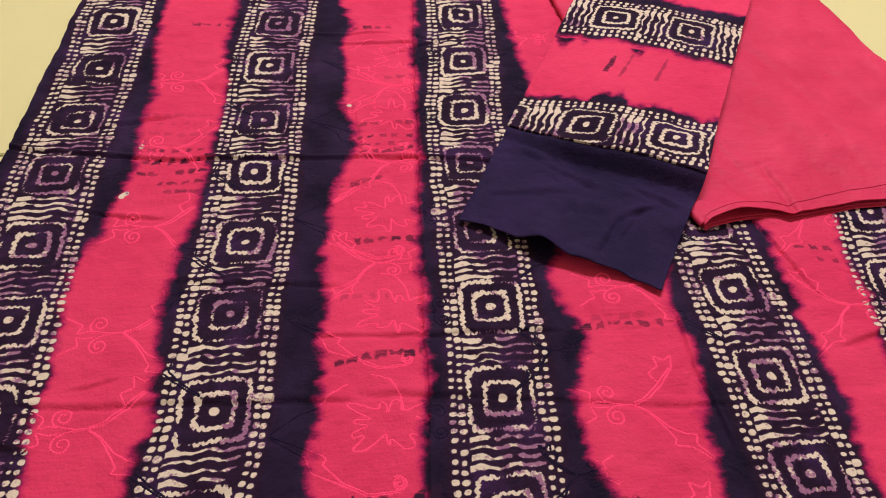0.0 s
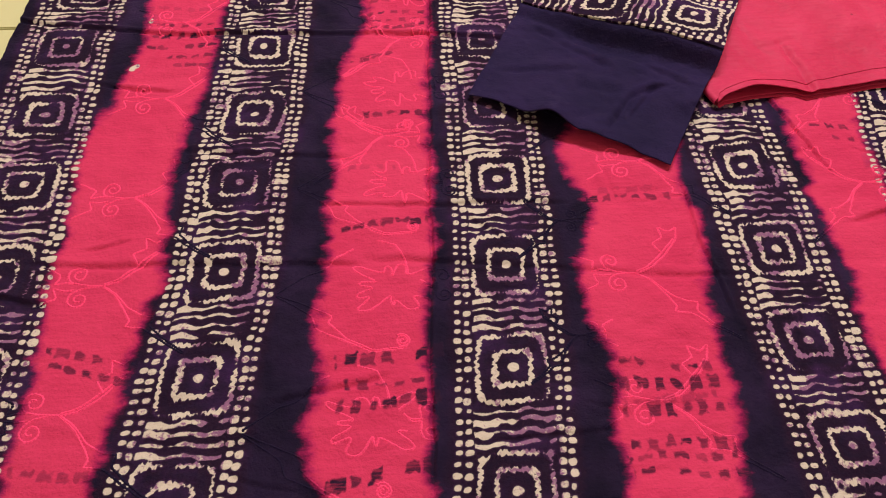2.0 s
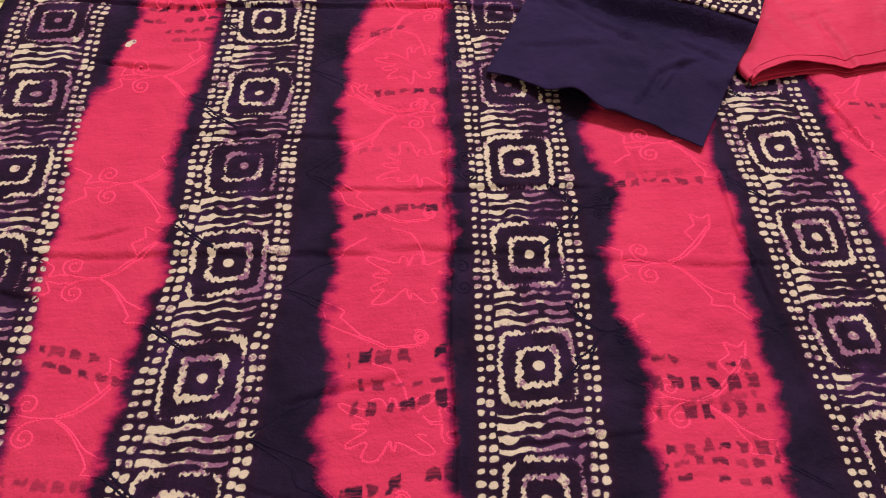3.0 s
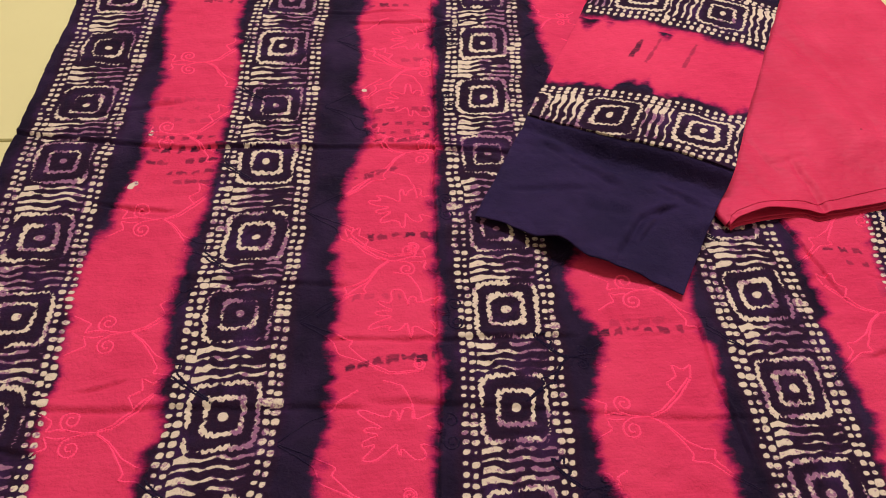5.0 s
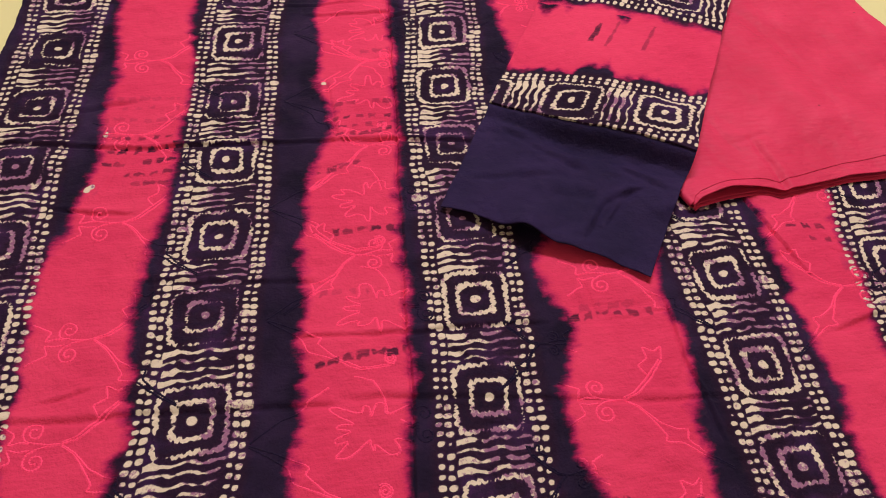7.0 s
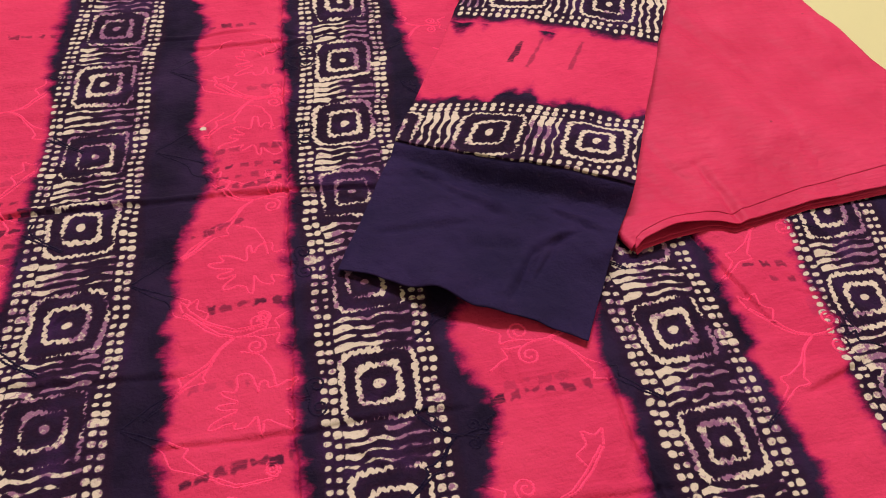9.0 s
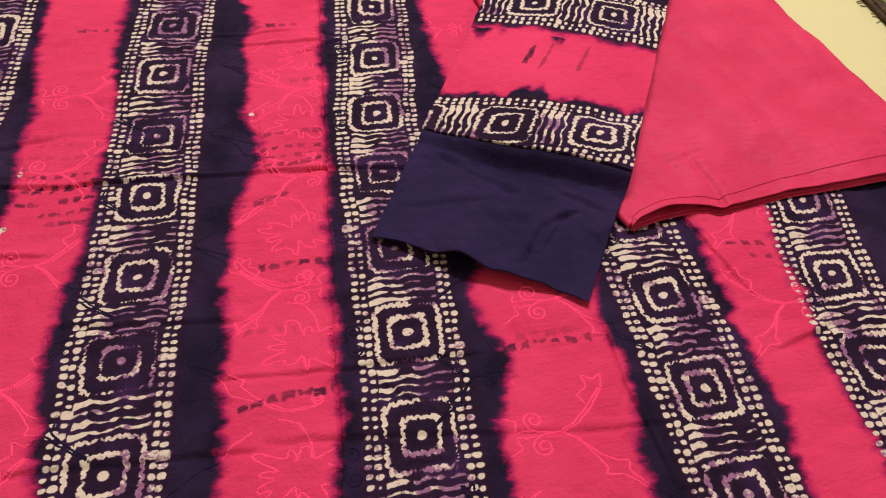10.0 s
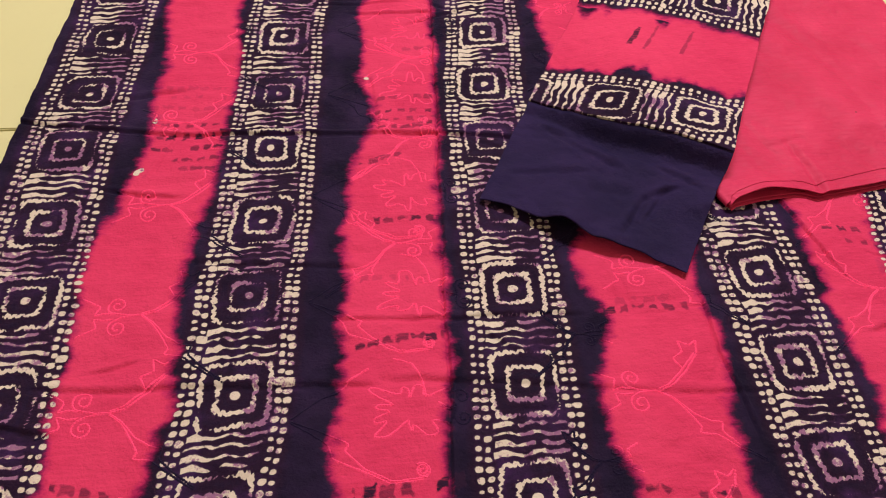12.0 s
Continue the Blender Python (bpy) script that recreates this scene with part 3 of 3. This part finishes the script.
def stitch(name, paths, parent):
    """Chain-stitched lines of thread that lie on the cloth, as one small mesh."""
    verts, faces = [], []
    for path in paths:
        path = np.array(path)
        leg = np.r_[0, np.cumsum(np.hypot(*np.diff(path, axis=0).T))]
        count = max(4, int(leg[-1] / 0.0013))
        d = np.linspace(0, leg[-1], count)
        p = np.stack([np.interp(d, leg, path[:, 0]), np.interp(d, leg, path[:, 1])], 1)
        p += 0.00035 * np.stack([grid_noise(d, d * 0 + path[0, 0] * 9, 0.004, 61), grid_noise(d, d * 0 + path[0, 1] * 9, 0.004, 62)], 1)
        t = np.gradient(p, axis=0)
        t /= np.maximum(np.linalg.norm(t, axis=1, keepdims=True), 1e-9)
        side = np.stack([-t[:, 1], t[:, 0]], 1)
        half = np.where(np.arange(count) % 2, 0.00145, 0.00085)[:, None]
        z = cloth_z(p[:, 0], p[:, 1])
        base = len(verts)
        for i in range(count):
            a, b = p[i] + side[i] * half[i], p[i] - side[i] * half[i]
            top = z[i] + (0.0008 if i % 2 else 0.0005)
            verts += [(a[0], a[1], z[i] - 0.0001), (p[i][0], p[i][1], top), (b[0], b[1], z[i] - 0.0001)]
        for i in range(count - 1):
            o = base + 3 * i
            faces += [(o, o + 1, o + 4, o + 3), (o + 1, o + 2, o + 5, o + 4)]
    me = bpy.data.meshes.new(name)
    me.from_pydata(verts, [], faces)
    co = np.array(verts)
    at = me.attributes.new("navy", "FLOAT", "POINT")
    at.data.foreach_set("value", navy_field(co[:, 0], co[:, 1]).astype(np.float32))
    for key, arr in zip(("dash", "ink"), dash_field(co[:, 0], co[:, 1])):
        me.attributes.new(key, "FLOAT", "POINT").data.foreach_set("value", arr.astype(np.float32))
    me.materials.append(THREAD)
    ob = new(name, me)
    ob.parent = parent
    return ob


def coil(cx, cy, r0, r1, a0, turns):
    n = 40
    t = np.linspace(0, 1, n)
    r, a = r0 + (r1 - r0) * t, a0 + 2 * np.pi * turns * t
    return np.stack([cx + r * np.cos(a), cy + r * np.sin(a)], 1)


def bend(*pts, soften=6):
    """A soft line through points."""
    pts = np.array(pts, float)
    t, fine = np.arange(len(pts)), np.linspace(0, len(pts) - 1, 14 * len(pts))
    line = np.stack([np.interp(fine, t, pts[:, k]) for k in (0, 1)], 1)
    for _ in range(soften):
        line[1:-1] = (line[:-2] + line[1:-1] * 2 + line[2:]) / 4
    return line


def vine(x, v, flip, size=1.0):
    """Two facing coils with a forked leafy stem and a scalloped bract."""
    lines = []
    for m in (1, -1):
        cx, cy = (0.0, 0.0120) if m > 0 else (0.003, 0.0130)
        c = np.concatenate([coil(cx, cy, 0.0018, 0.0092, math.radians(235) - 2 * math.pi * 1.55, 1.55), [(0.004, 0.0020), (0.012, 0.0005), (0.022, 0.0)]])
        lines.append(c * (1, m))
        lines.append(bend((-0.032, 0.021), (-0.015, 0.012), (-0.019, 0.002), (-0.010, 0.004), (-0.002, 0.003)) * (1, m))
    lines += [bend((0.022, 0.001), (0.034, 0.005), (0.048, 0.018), (0.064, 0.034)), bend((0.022, -0.0005), (0.036, 0.003), (0.050, 0.015), (0.066, 0.033)),
              bend((0.022, 0.0), (0.034, -0.009), (0.046, -0.024), (0.060, -0.033), (0.070, -0.034), (0.067, -0.043), (0.080, -0.056), (0.098, -0.070)),
              bend((0.022, -0.001), (0.034, -0.011), (0.043, -0.025), (0.050, -0.037), (0.047, -0.043), (0.062, -0.045), (0.078, -0.058), (0.098, -0.072)),
              bend((0.050, 0.018), (0.043, 0.030), (0.054, 0.036), (0.052, 0.048), (0.062, 0.042), (0.070, 0.048), (0.066, 0.034))]
    return [np.stack([x + flip * size * p[:, 0], v + size * p[:, 1]], 1) for p in lines]


def leaf(x, v, flip, seed):
    """A deeply lobed leaf outline on a stem, with coils and a rosette."""
    rnd = random.Random(seed)
    a = np.linspace(0.55, 2 * math.pi - 0.45, 150)
    r = 0.0215 + 0.0065 * np.tanh(1.5 * np.sin(11 * a + rnd.uniform(0, 6))) + 0.0045 * np.sin(4 * a + rnd.uniform(0, 6)) + 0.0025 * np.sin(7 * a + rnd.uniform(0, 6))
    lines = [np.stack([1.30 * r * np.cos(a + 0.12 * np.sin(6 * a)), 0.92 * r * np.sin(a)], 1)]
    for m in (1, -1):
        c = np.concatenate([coil(0.044, 0.010, 0.0016, 0.0080, math.radians(215) - 2 * math.pi * 1.5, 1.5), [(0.038, 0.001), (0.030, 0.001), (0.024, 0.006 * m)]])
        lines.append(c * (1, m))
    lines += [coil(0.006, -0.054, 0.0012, 0.0065, 0.4, 2.3), bend((0.010, -0.060), (-0.018, -0.062), (-0.040, -0.050), (-0.056, -0.034), (-0.052, -0.027), (-0.078, -0.014), (-0.100, -0.004)),
              bend((0.006, -0.062), (-0.020, -0.064), (-0.044, -0.050), (-0.066, -0.040), (-0.070, -0.026), (-0.100, -0.005)),
              bend((0.014, 0.012), (0.012, 0.028), (0.004, 0.044), (-0.012, 0.050)), bend((-0.100, -0.002), (-0.074, 0.016), (-0.060, 0.020), (-0.052, 0.030), (-0.034, 0.042))]
    return [np.stack([x + flip * p[:, 0], v + p[:, 1]], 1) for p in lines]


def embroidery():
    for x, v in ((-0.388, 0.262), (-0.378, 0.383), (-0.365, 0.478), (-0.356, 0.613), (-0.348, 0.735), (-0.340, 0.860)):
        stitch("embroidered_vine", vine(x, v, 1), CLOTH)
    for n, (x, v) in enumerate(((-0.127, 0.243), (-0.107, 0.368), (-0.093, 0.487), (-0.091, 0.621), (-0.075, 0.783), (-0.062, 0.905))):
        stitch("embroidered_leaf", leaf(x, v, 1, n), CLOTH)
    for x, v in ((-0.090, 0.552), (-0.067, 0.700), (-0.055, 0.845)):
        stitch("embroidered_vine", vine(x, v, -1, 0.9), CLOTH)
    for x, v in ((0.086, 0.250), (0.089, 0.373), (0.119, 0.505), (0.133, 0.635), (0.145, 0.756), (0.155, 0.880)):
        stitch("embroidered_vine", vine(x, v, 1), CLOTH)
        stitch("embroidered_vine", vine(x - 0.026, v + 0.062, -1, 0.6), CLOTH)
    for x, v in ((0.385, 0.470), (0.396, 0.597), (0.402, 0.725), (0.410, 0.850)):
        stitch("embroidered_vine", vine(x, v, -1), CLOTH)


embroidery()

# ---- the coral cloth, folded ----
CORAL_LEFT = ((0.56, 0.585, 0.624, 0.70, 0.82, 0.94, 1.4), (0.243, 0.241, 0.229, 0.208, 0.190, 0.177, 0.13))
CORAL_RIGHT = ((0.56, 0.75, 0.85, 0.93, 1.4), (0.640, 0.614, 0.598, 0.583, 0.50))


def coral_end(x):
    return np.interp(x, (0.236, 0.253, 0.285, 0.324, 0.334, 0.346, 0.427, 0.543, 0.66), (0.579, 0.591, 0.600, 0.607, 0.606, 0.601, 0.619, 0.631, 0.642))


def coral_relief(x, v):
    z = 0.0020 * grid_noise(x, v, 0.09, 310) + 0.0015 * grid_noise(x + v, v - x, 0.035, 311)
    # thin handling wrinkles, in patches
    z = z - 0.0011 * (1 - np.abs(grid_noise(x + 0.5 * v, v, 0.06, 312))) ** 7 * ease(-0.2, 0.5, grid_noise(x, v, 0.08, 313))
    for x0, v0, x1, v1, deep, wide in ((0.36, 1.02, 0.40, 0.92, 0.0012, 0.009), (0.40, 0.92, 0.45, 0.80, 0.0018, 0.007), (0.45, 0.80, 0.458, 0.64, 0.0013, 0.007),
                                       (0.27, 0.70, 0.294, 0.622, 0.0012, 0.006), (0.318, 0.664, 0.356, 0.674, 0.0014, 0.004), (0.343, 0.666, 0.351, 0.586, 0.0022, 0.004),
                                       (0.30, 0.70, 0.32, 0.655, 0.0010, 0.004), (0.50, 0.86, 0.545, 0.70, 0.0010, 0.009)):
        z = z + crease(x, v, x0, v0, x1, v1, deep, wide, 0.7)
    return z


def coral_mouth(x, v):
    return np.exp(-(((x - 0.285) / 0.030) ** 2) - (((v - 0.585) / 0.030) ** 2))


def coral_cloth():
    base = new("coral_fabric")
    tagged(base, "folded coral-pink satin cotton laid over batik fabric", "fabric")
    for name, low, high, short, inset, right_in in (("outer_layer", 0.0062, 0.0150, 0.0, 0.0, 0.0), ("inner_layer", 0.0080, 0.0144, 1.0, 0.004, 0.012)):
        b = np.concatenate([np.linspace(0, 0.12, 70), np.linspace(0.1225, 0.6, 190), np.linspace(0.61, 1, 40)])
        rad = (high - low) / 2
        under = np.linspace(1, 0, 260)[:-1]
        arc = np.linspace(-np.pi / 2, -3 * np.pi / 2, 14)
        X, Y, Z = [], [], []
        for part_of in ("under", "arc", "over"):
            for s in (arc if part_of == "arc" else under if part_of == "under" else under[::-1]):
                top = 1.36
                vv0 = np.interp(b, (0, 1), (0.59, top))
                lx, rx = np.interp(vv0, *CORAL_LEFT) + inset, np.interp(vv0, *CORAL_RIGHT) - right_in
                if part_of == "arc":
                    x = lx + rad + rad * np.cos(s)
                    z = (low + high) / 2 + rad * np.sin(s) + 0 * x
                else:
                    x = lx + rad + (rx - lx - rad) * s
                    z = (low if part_of == "under" else high) + 0 * x
                # the lower layers come out in front of the top one, more so away from the fold
                out = 0.007 + 0.052 * (x - 0.24)
                end = coral_end(x) - short * out
                if part_of == "under" and name == "outer_layer":
                    end = end - out - 0.0035
                elif part_of == "arc" and name == "outer_layer":
                    end = end - 0.5 * out
                v = end + (top - end) * b
                lift = coral_relief(x, v) * (1.0 if part_of == "over" else 0.5)
                # the corner of the fold stands open a little
                mouth = coral_mouth(x, v)
                lift = lift + mouth * (0.009 if part_of == "over" else 0.002 if part_of == "arc" else 0.0)
                # it lies over the swellings of the cloth below, and past that cloth sags to the floor
                lift = lift + 0.0075 * np.exp(-(((v - 0.725 + 0.55 * (x - 0.40)) / 0.075) ** 2)) * ease(0.30, 0.44, x) * ease(0.61, 0.56, x)
                lift = lift - 0.0035 * ease(0.575, 0.60, x)
                X.append(x), Y.append(v), Z.append(z + lift)
        sheet(name, np.array(X).T, np.array(Y).T, np.array(Z).T, SATIN, base, rim=0.0007)
    return base


coral_cloth()

# ---- the sleeve piece ----
SLEEVE_AT, SLEEVE_UP = (-0.020, 0.600), (0.460, 0.888)


def sleeve_piece():
    w, l = np.linspace(0, 1, 180), np.arange(0, 0.72, 0.0014)
    L = np.repeat(l[:, None], len(w), 1)
    wide = np.interp(l, (0, 0.17, 0.40, 0.72), (0.219, 0.230, 0.231, 0.236))
    W = w[None] * wide[:, None] + 0.0009 * grid_noise(l, l * 0, 0.02, 400)[:, None]
    hem = 0.004 * np.sin(W * 42 + 0.6) * ease(0.06, 0.0, L) - 0.006 * ease(0.09, 0.15, W) * ease(0.08, 0.0, L)
    # the fold below the printed band is pulled towards the hem
    LL = L + hem - (0.023 + 0.045 * W) * ease(0.08, 0.19, L) * ease(0.43, 0.27, L)
    (ox, oy), (ux, uy) = SLEEVE_AT, SLEEVE_UP
    X, Y = ox + ux * LL + uy * W, oy + uy * LL - ux * W
    over = ease(-0.110, -0.004, X - np.interp(Y, *CORAL_LEFT)) * ease(0.545, 0.575, Y)
    Z = 0.0100 + 0.0110 * over
    Z += 0.0022 * grid_noise(W, L, 0.055, 401) + 0.0011 * grid_noise(W, L, 0.020, 402)
    # the hem lifts in the middle, and the cloth is folded over below the printed band
    Z += 0.016 * np.exp(-(((W - 0.092) / 0.018) ** 2)) * ease(0.055, 0.0, L) + 0.006 * np.exp(-(((W - 0.135) / 0.03) ** 2)) * ease(0.05, 0.0, L)
    Z += (0.010 + 0.009 * ease(0.02, 0.10, W)) * ease(0.163, 0.185, L) - 0.008 * ease(0.20, 0.28, L) - 0.0045 * np.exp(-(((L - 0.154) / 0.014) ** 2)) * ease(0.02, 0.08, W)
    Z += 0.0007 * grid_noise(W, L, 0.009, 407) + 0.0012 * np.abs(grid_noise(W, L * 1.6, 0.030, 408)) * ease(0.19, 0.15, L) + 0.003 * ease(0.15, 0.08, L) * ease(0.0, 0.05, W)
    for x0, v0, x1, v1, deep, wd in ((0.150, 0.02, 0.158, 0.070, 0.0032, 0.004), (0.158, 0.070, 0.190, 0.10, 0.0030, 0.0035), (0.165, 0.045, 0.175, 0.085, 0.0022, 0.003), (0.10, 0.06, 0.15, 0.075, 0.0016, 0.005), (0.03, 0.15, 0.12, 0.11, 0.0024, 0.006), (0.02, 0.05, 0.10, 0.085, 0.0016, 0.004), (0.15, 0.14, 0.21, 0.11, 0.0020, 0.005)):
        Z += crease(W, L, x0, v0, x1, v1, deep, wd, 1.0)
    Z = np.maximum(Z, cloth_z(X, Y) + 0.0012)
    Z = np.maximum(Z, (0.0170 + coral_relief(X, Y) + coral_mouth(X, Y) * 0.009) * over)
    low, high = 0.198 + 0.17 * W, 0.427 + 0.06 * W
    rag = 0.007 * grid_noise(W, L * 0.4, 0.012, 403) + 0.022 * np.maximum(0, grid_noise(W, L * 0.3, 0.024, 404)) + 0.003 * grid_noise(W, L, 0.005, 405)
    navy = np.maximum(low + 0.051 - L, np.minimum(L - high + 0.051, high + 0.064 - L)) + np.where(L < 0.37, rag, 0.25 * rag)
    wax, stain = np.full(X.shape, -0.01), np.zeros(X.shape)
    for mid, first, seed in ((low, 0.087, 500), (high, 0.067, 540)):
        u = L - mid
        near = np.abs(u) < 0.056
        a, b = batik(-u[near], ((W - first) / PITCH)[near] + 4, seed, 0.35)
        wax[near], stain[near] = a, b
    wax = np.where(L < 0.183, -0.01, wax)
    dash, ink = np.full(X.shape, -0.01), np.zeros(X.shape)
    for cw, cl, hw, hl, dark in ((0.085, 0.335, 0.003, 0.016, 0.9), (0.105, 0.338, 0.002, 0.022, 0.5), (0.148, 0.345, 0.0022, 0.02, 0.5)):
        d = np.minimum(hw * (1 + 0.6 * grid_noise(W, L, 0.006, 406)) - np.abs(W - cw - 0.15 * (L - cl)), hl - np.abs(L - cl))
        ink = np.where(d > dash, dark, ink)
        dash = np.maximum(dash, d)
    thing = new("sleeve_fabric")
    fields = {"navy": navy, "wax": wax, "stain": stain, "dash": dash, "ink": ink}
    cut = int(np.argmin(np.abs(l - 0.184)))
    # the plain cuff runs a little way under the printed panel
    for name, rows, label, drop in (("cuff_panel", slice(0, cut + 6), "plain navy cotton cuff", 0.0), ("printed_panel", slice(cut, None), "printed pink and navy panel", 0.0012)):
        tuck = -0.0012 * ease(0.176, 0.184, L) if name == "cuff_panel" else 0.0
        sheet(name, X[rows], Y[rows], (Z + tuck + drop)[rows], CUFF_COTTON if name == "cuff_panel" else COTTON, thing, label, {k: f[rows] for k, f in fields.items()}, rim=0.0012)
    return tagged(thing, "navy and pink batik sleeve panel lying over the coral fabric", "fabric")


sleeve_piece()

# ---- rug beside the cloth ----


def floor_rug():
    base = new("floor_rug")
    base.matrix_world = pose(0.732, 0.78, 0, 0, 0, 1.5)
    tagged(base, "olive green rug with a dark brown border lying on tiles", "rug")
    wide, long, band = 0.9, 1.5, 0.020
    bm = bmesh.new()
    box(bm, band, band, 0.0, wide - band, long - band, 0.009)
    bmesh.ops.bevel(bm, geom=bm.edges[:], offset=0.002, segments=2, affect="EDGES")
    part("pile", bm, RUG_PILE, base)
    for x0, y0, x1, y1 in ((0, 0, band - 0.001, long), (wide - band + 0.001, 0, wide, long), (band, 0, wide - band, band - 0.001), (band, long - band + 0.001, wide - band, long)):
        bm = bmesh.new()
        box(bm, x0, y0, 0.0, x1, y1, 0.012)
        bmesh.ops.bevel(bm, geom=bm.edges[:], offset=0.004, segments=3, affect="EDGES")
        part("border", bm, RUG_BORDER, base, "dark brown bound edge")
    rnd = random.Random(5)
    bm = bmesh.new()
    bm.verts.ensure_lookup_table()
    for n in range(170):
        y, reach, lean = rnd.uniform(0.0, long), rnd.uniform(0.003, 0.011), rnd.uniform(-0.006, 0.006)
        box(bm, -reach, y, 0.0006, 0.003, y + 0.0011, 0.0016)
        bm.verts.ensure_lookup_table()
        for p in bm.verts[-8:]:
            p.co.y += lean * min(0.0, p.co.x) / -reach
    tagged(part("fringe", bm, RUG_FRINGE, base, "short pale fringe threads"), kind="stuff")


floor_rug()

# ---- floor tiles ----


def tiles():
    bm = bmesh.new()
    box(bm, 0.0015, 0.0015, -0.0065, 0.5985, 0.5985, 0.0)
    bmesh.ops.bevel(bm, geom=[e for e in bm.edges if min(p.co.z for p in e.verts) > -0.001], offset=0.0012, segments=2, affect="EDGES")
    first = part("tile", bm, TILE, FLOOR)
    x0, y0, x1, y1, _ = ROOM
    ox, oy = -0.66 - 3 * 0.6, 0.735 - 5 * 0.6
    made = 0
    for i in range(9):
        for j in range(9):
            x, y = ox + 0.6 * i, oy + 0.6 * j
            if x + 0.6 <= x0 or y + 0.6 <= y0 or x >= x1 or y >= y1:
                continue
            ob = first if made == 0 else new("tile", first.data)
            ob.parent, ob.location = FLOOR, (x, y, 0)
            made += 1


tiles()
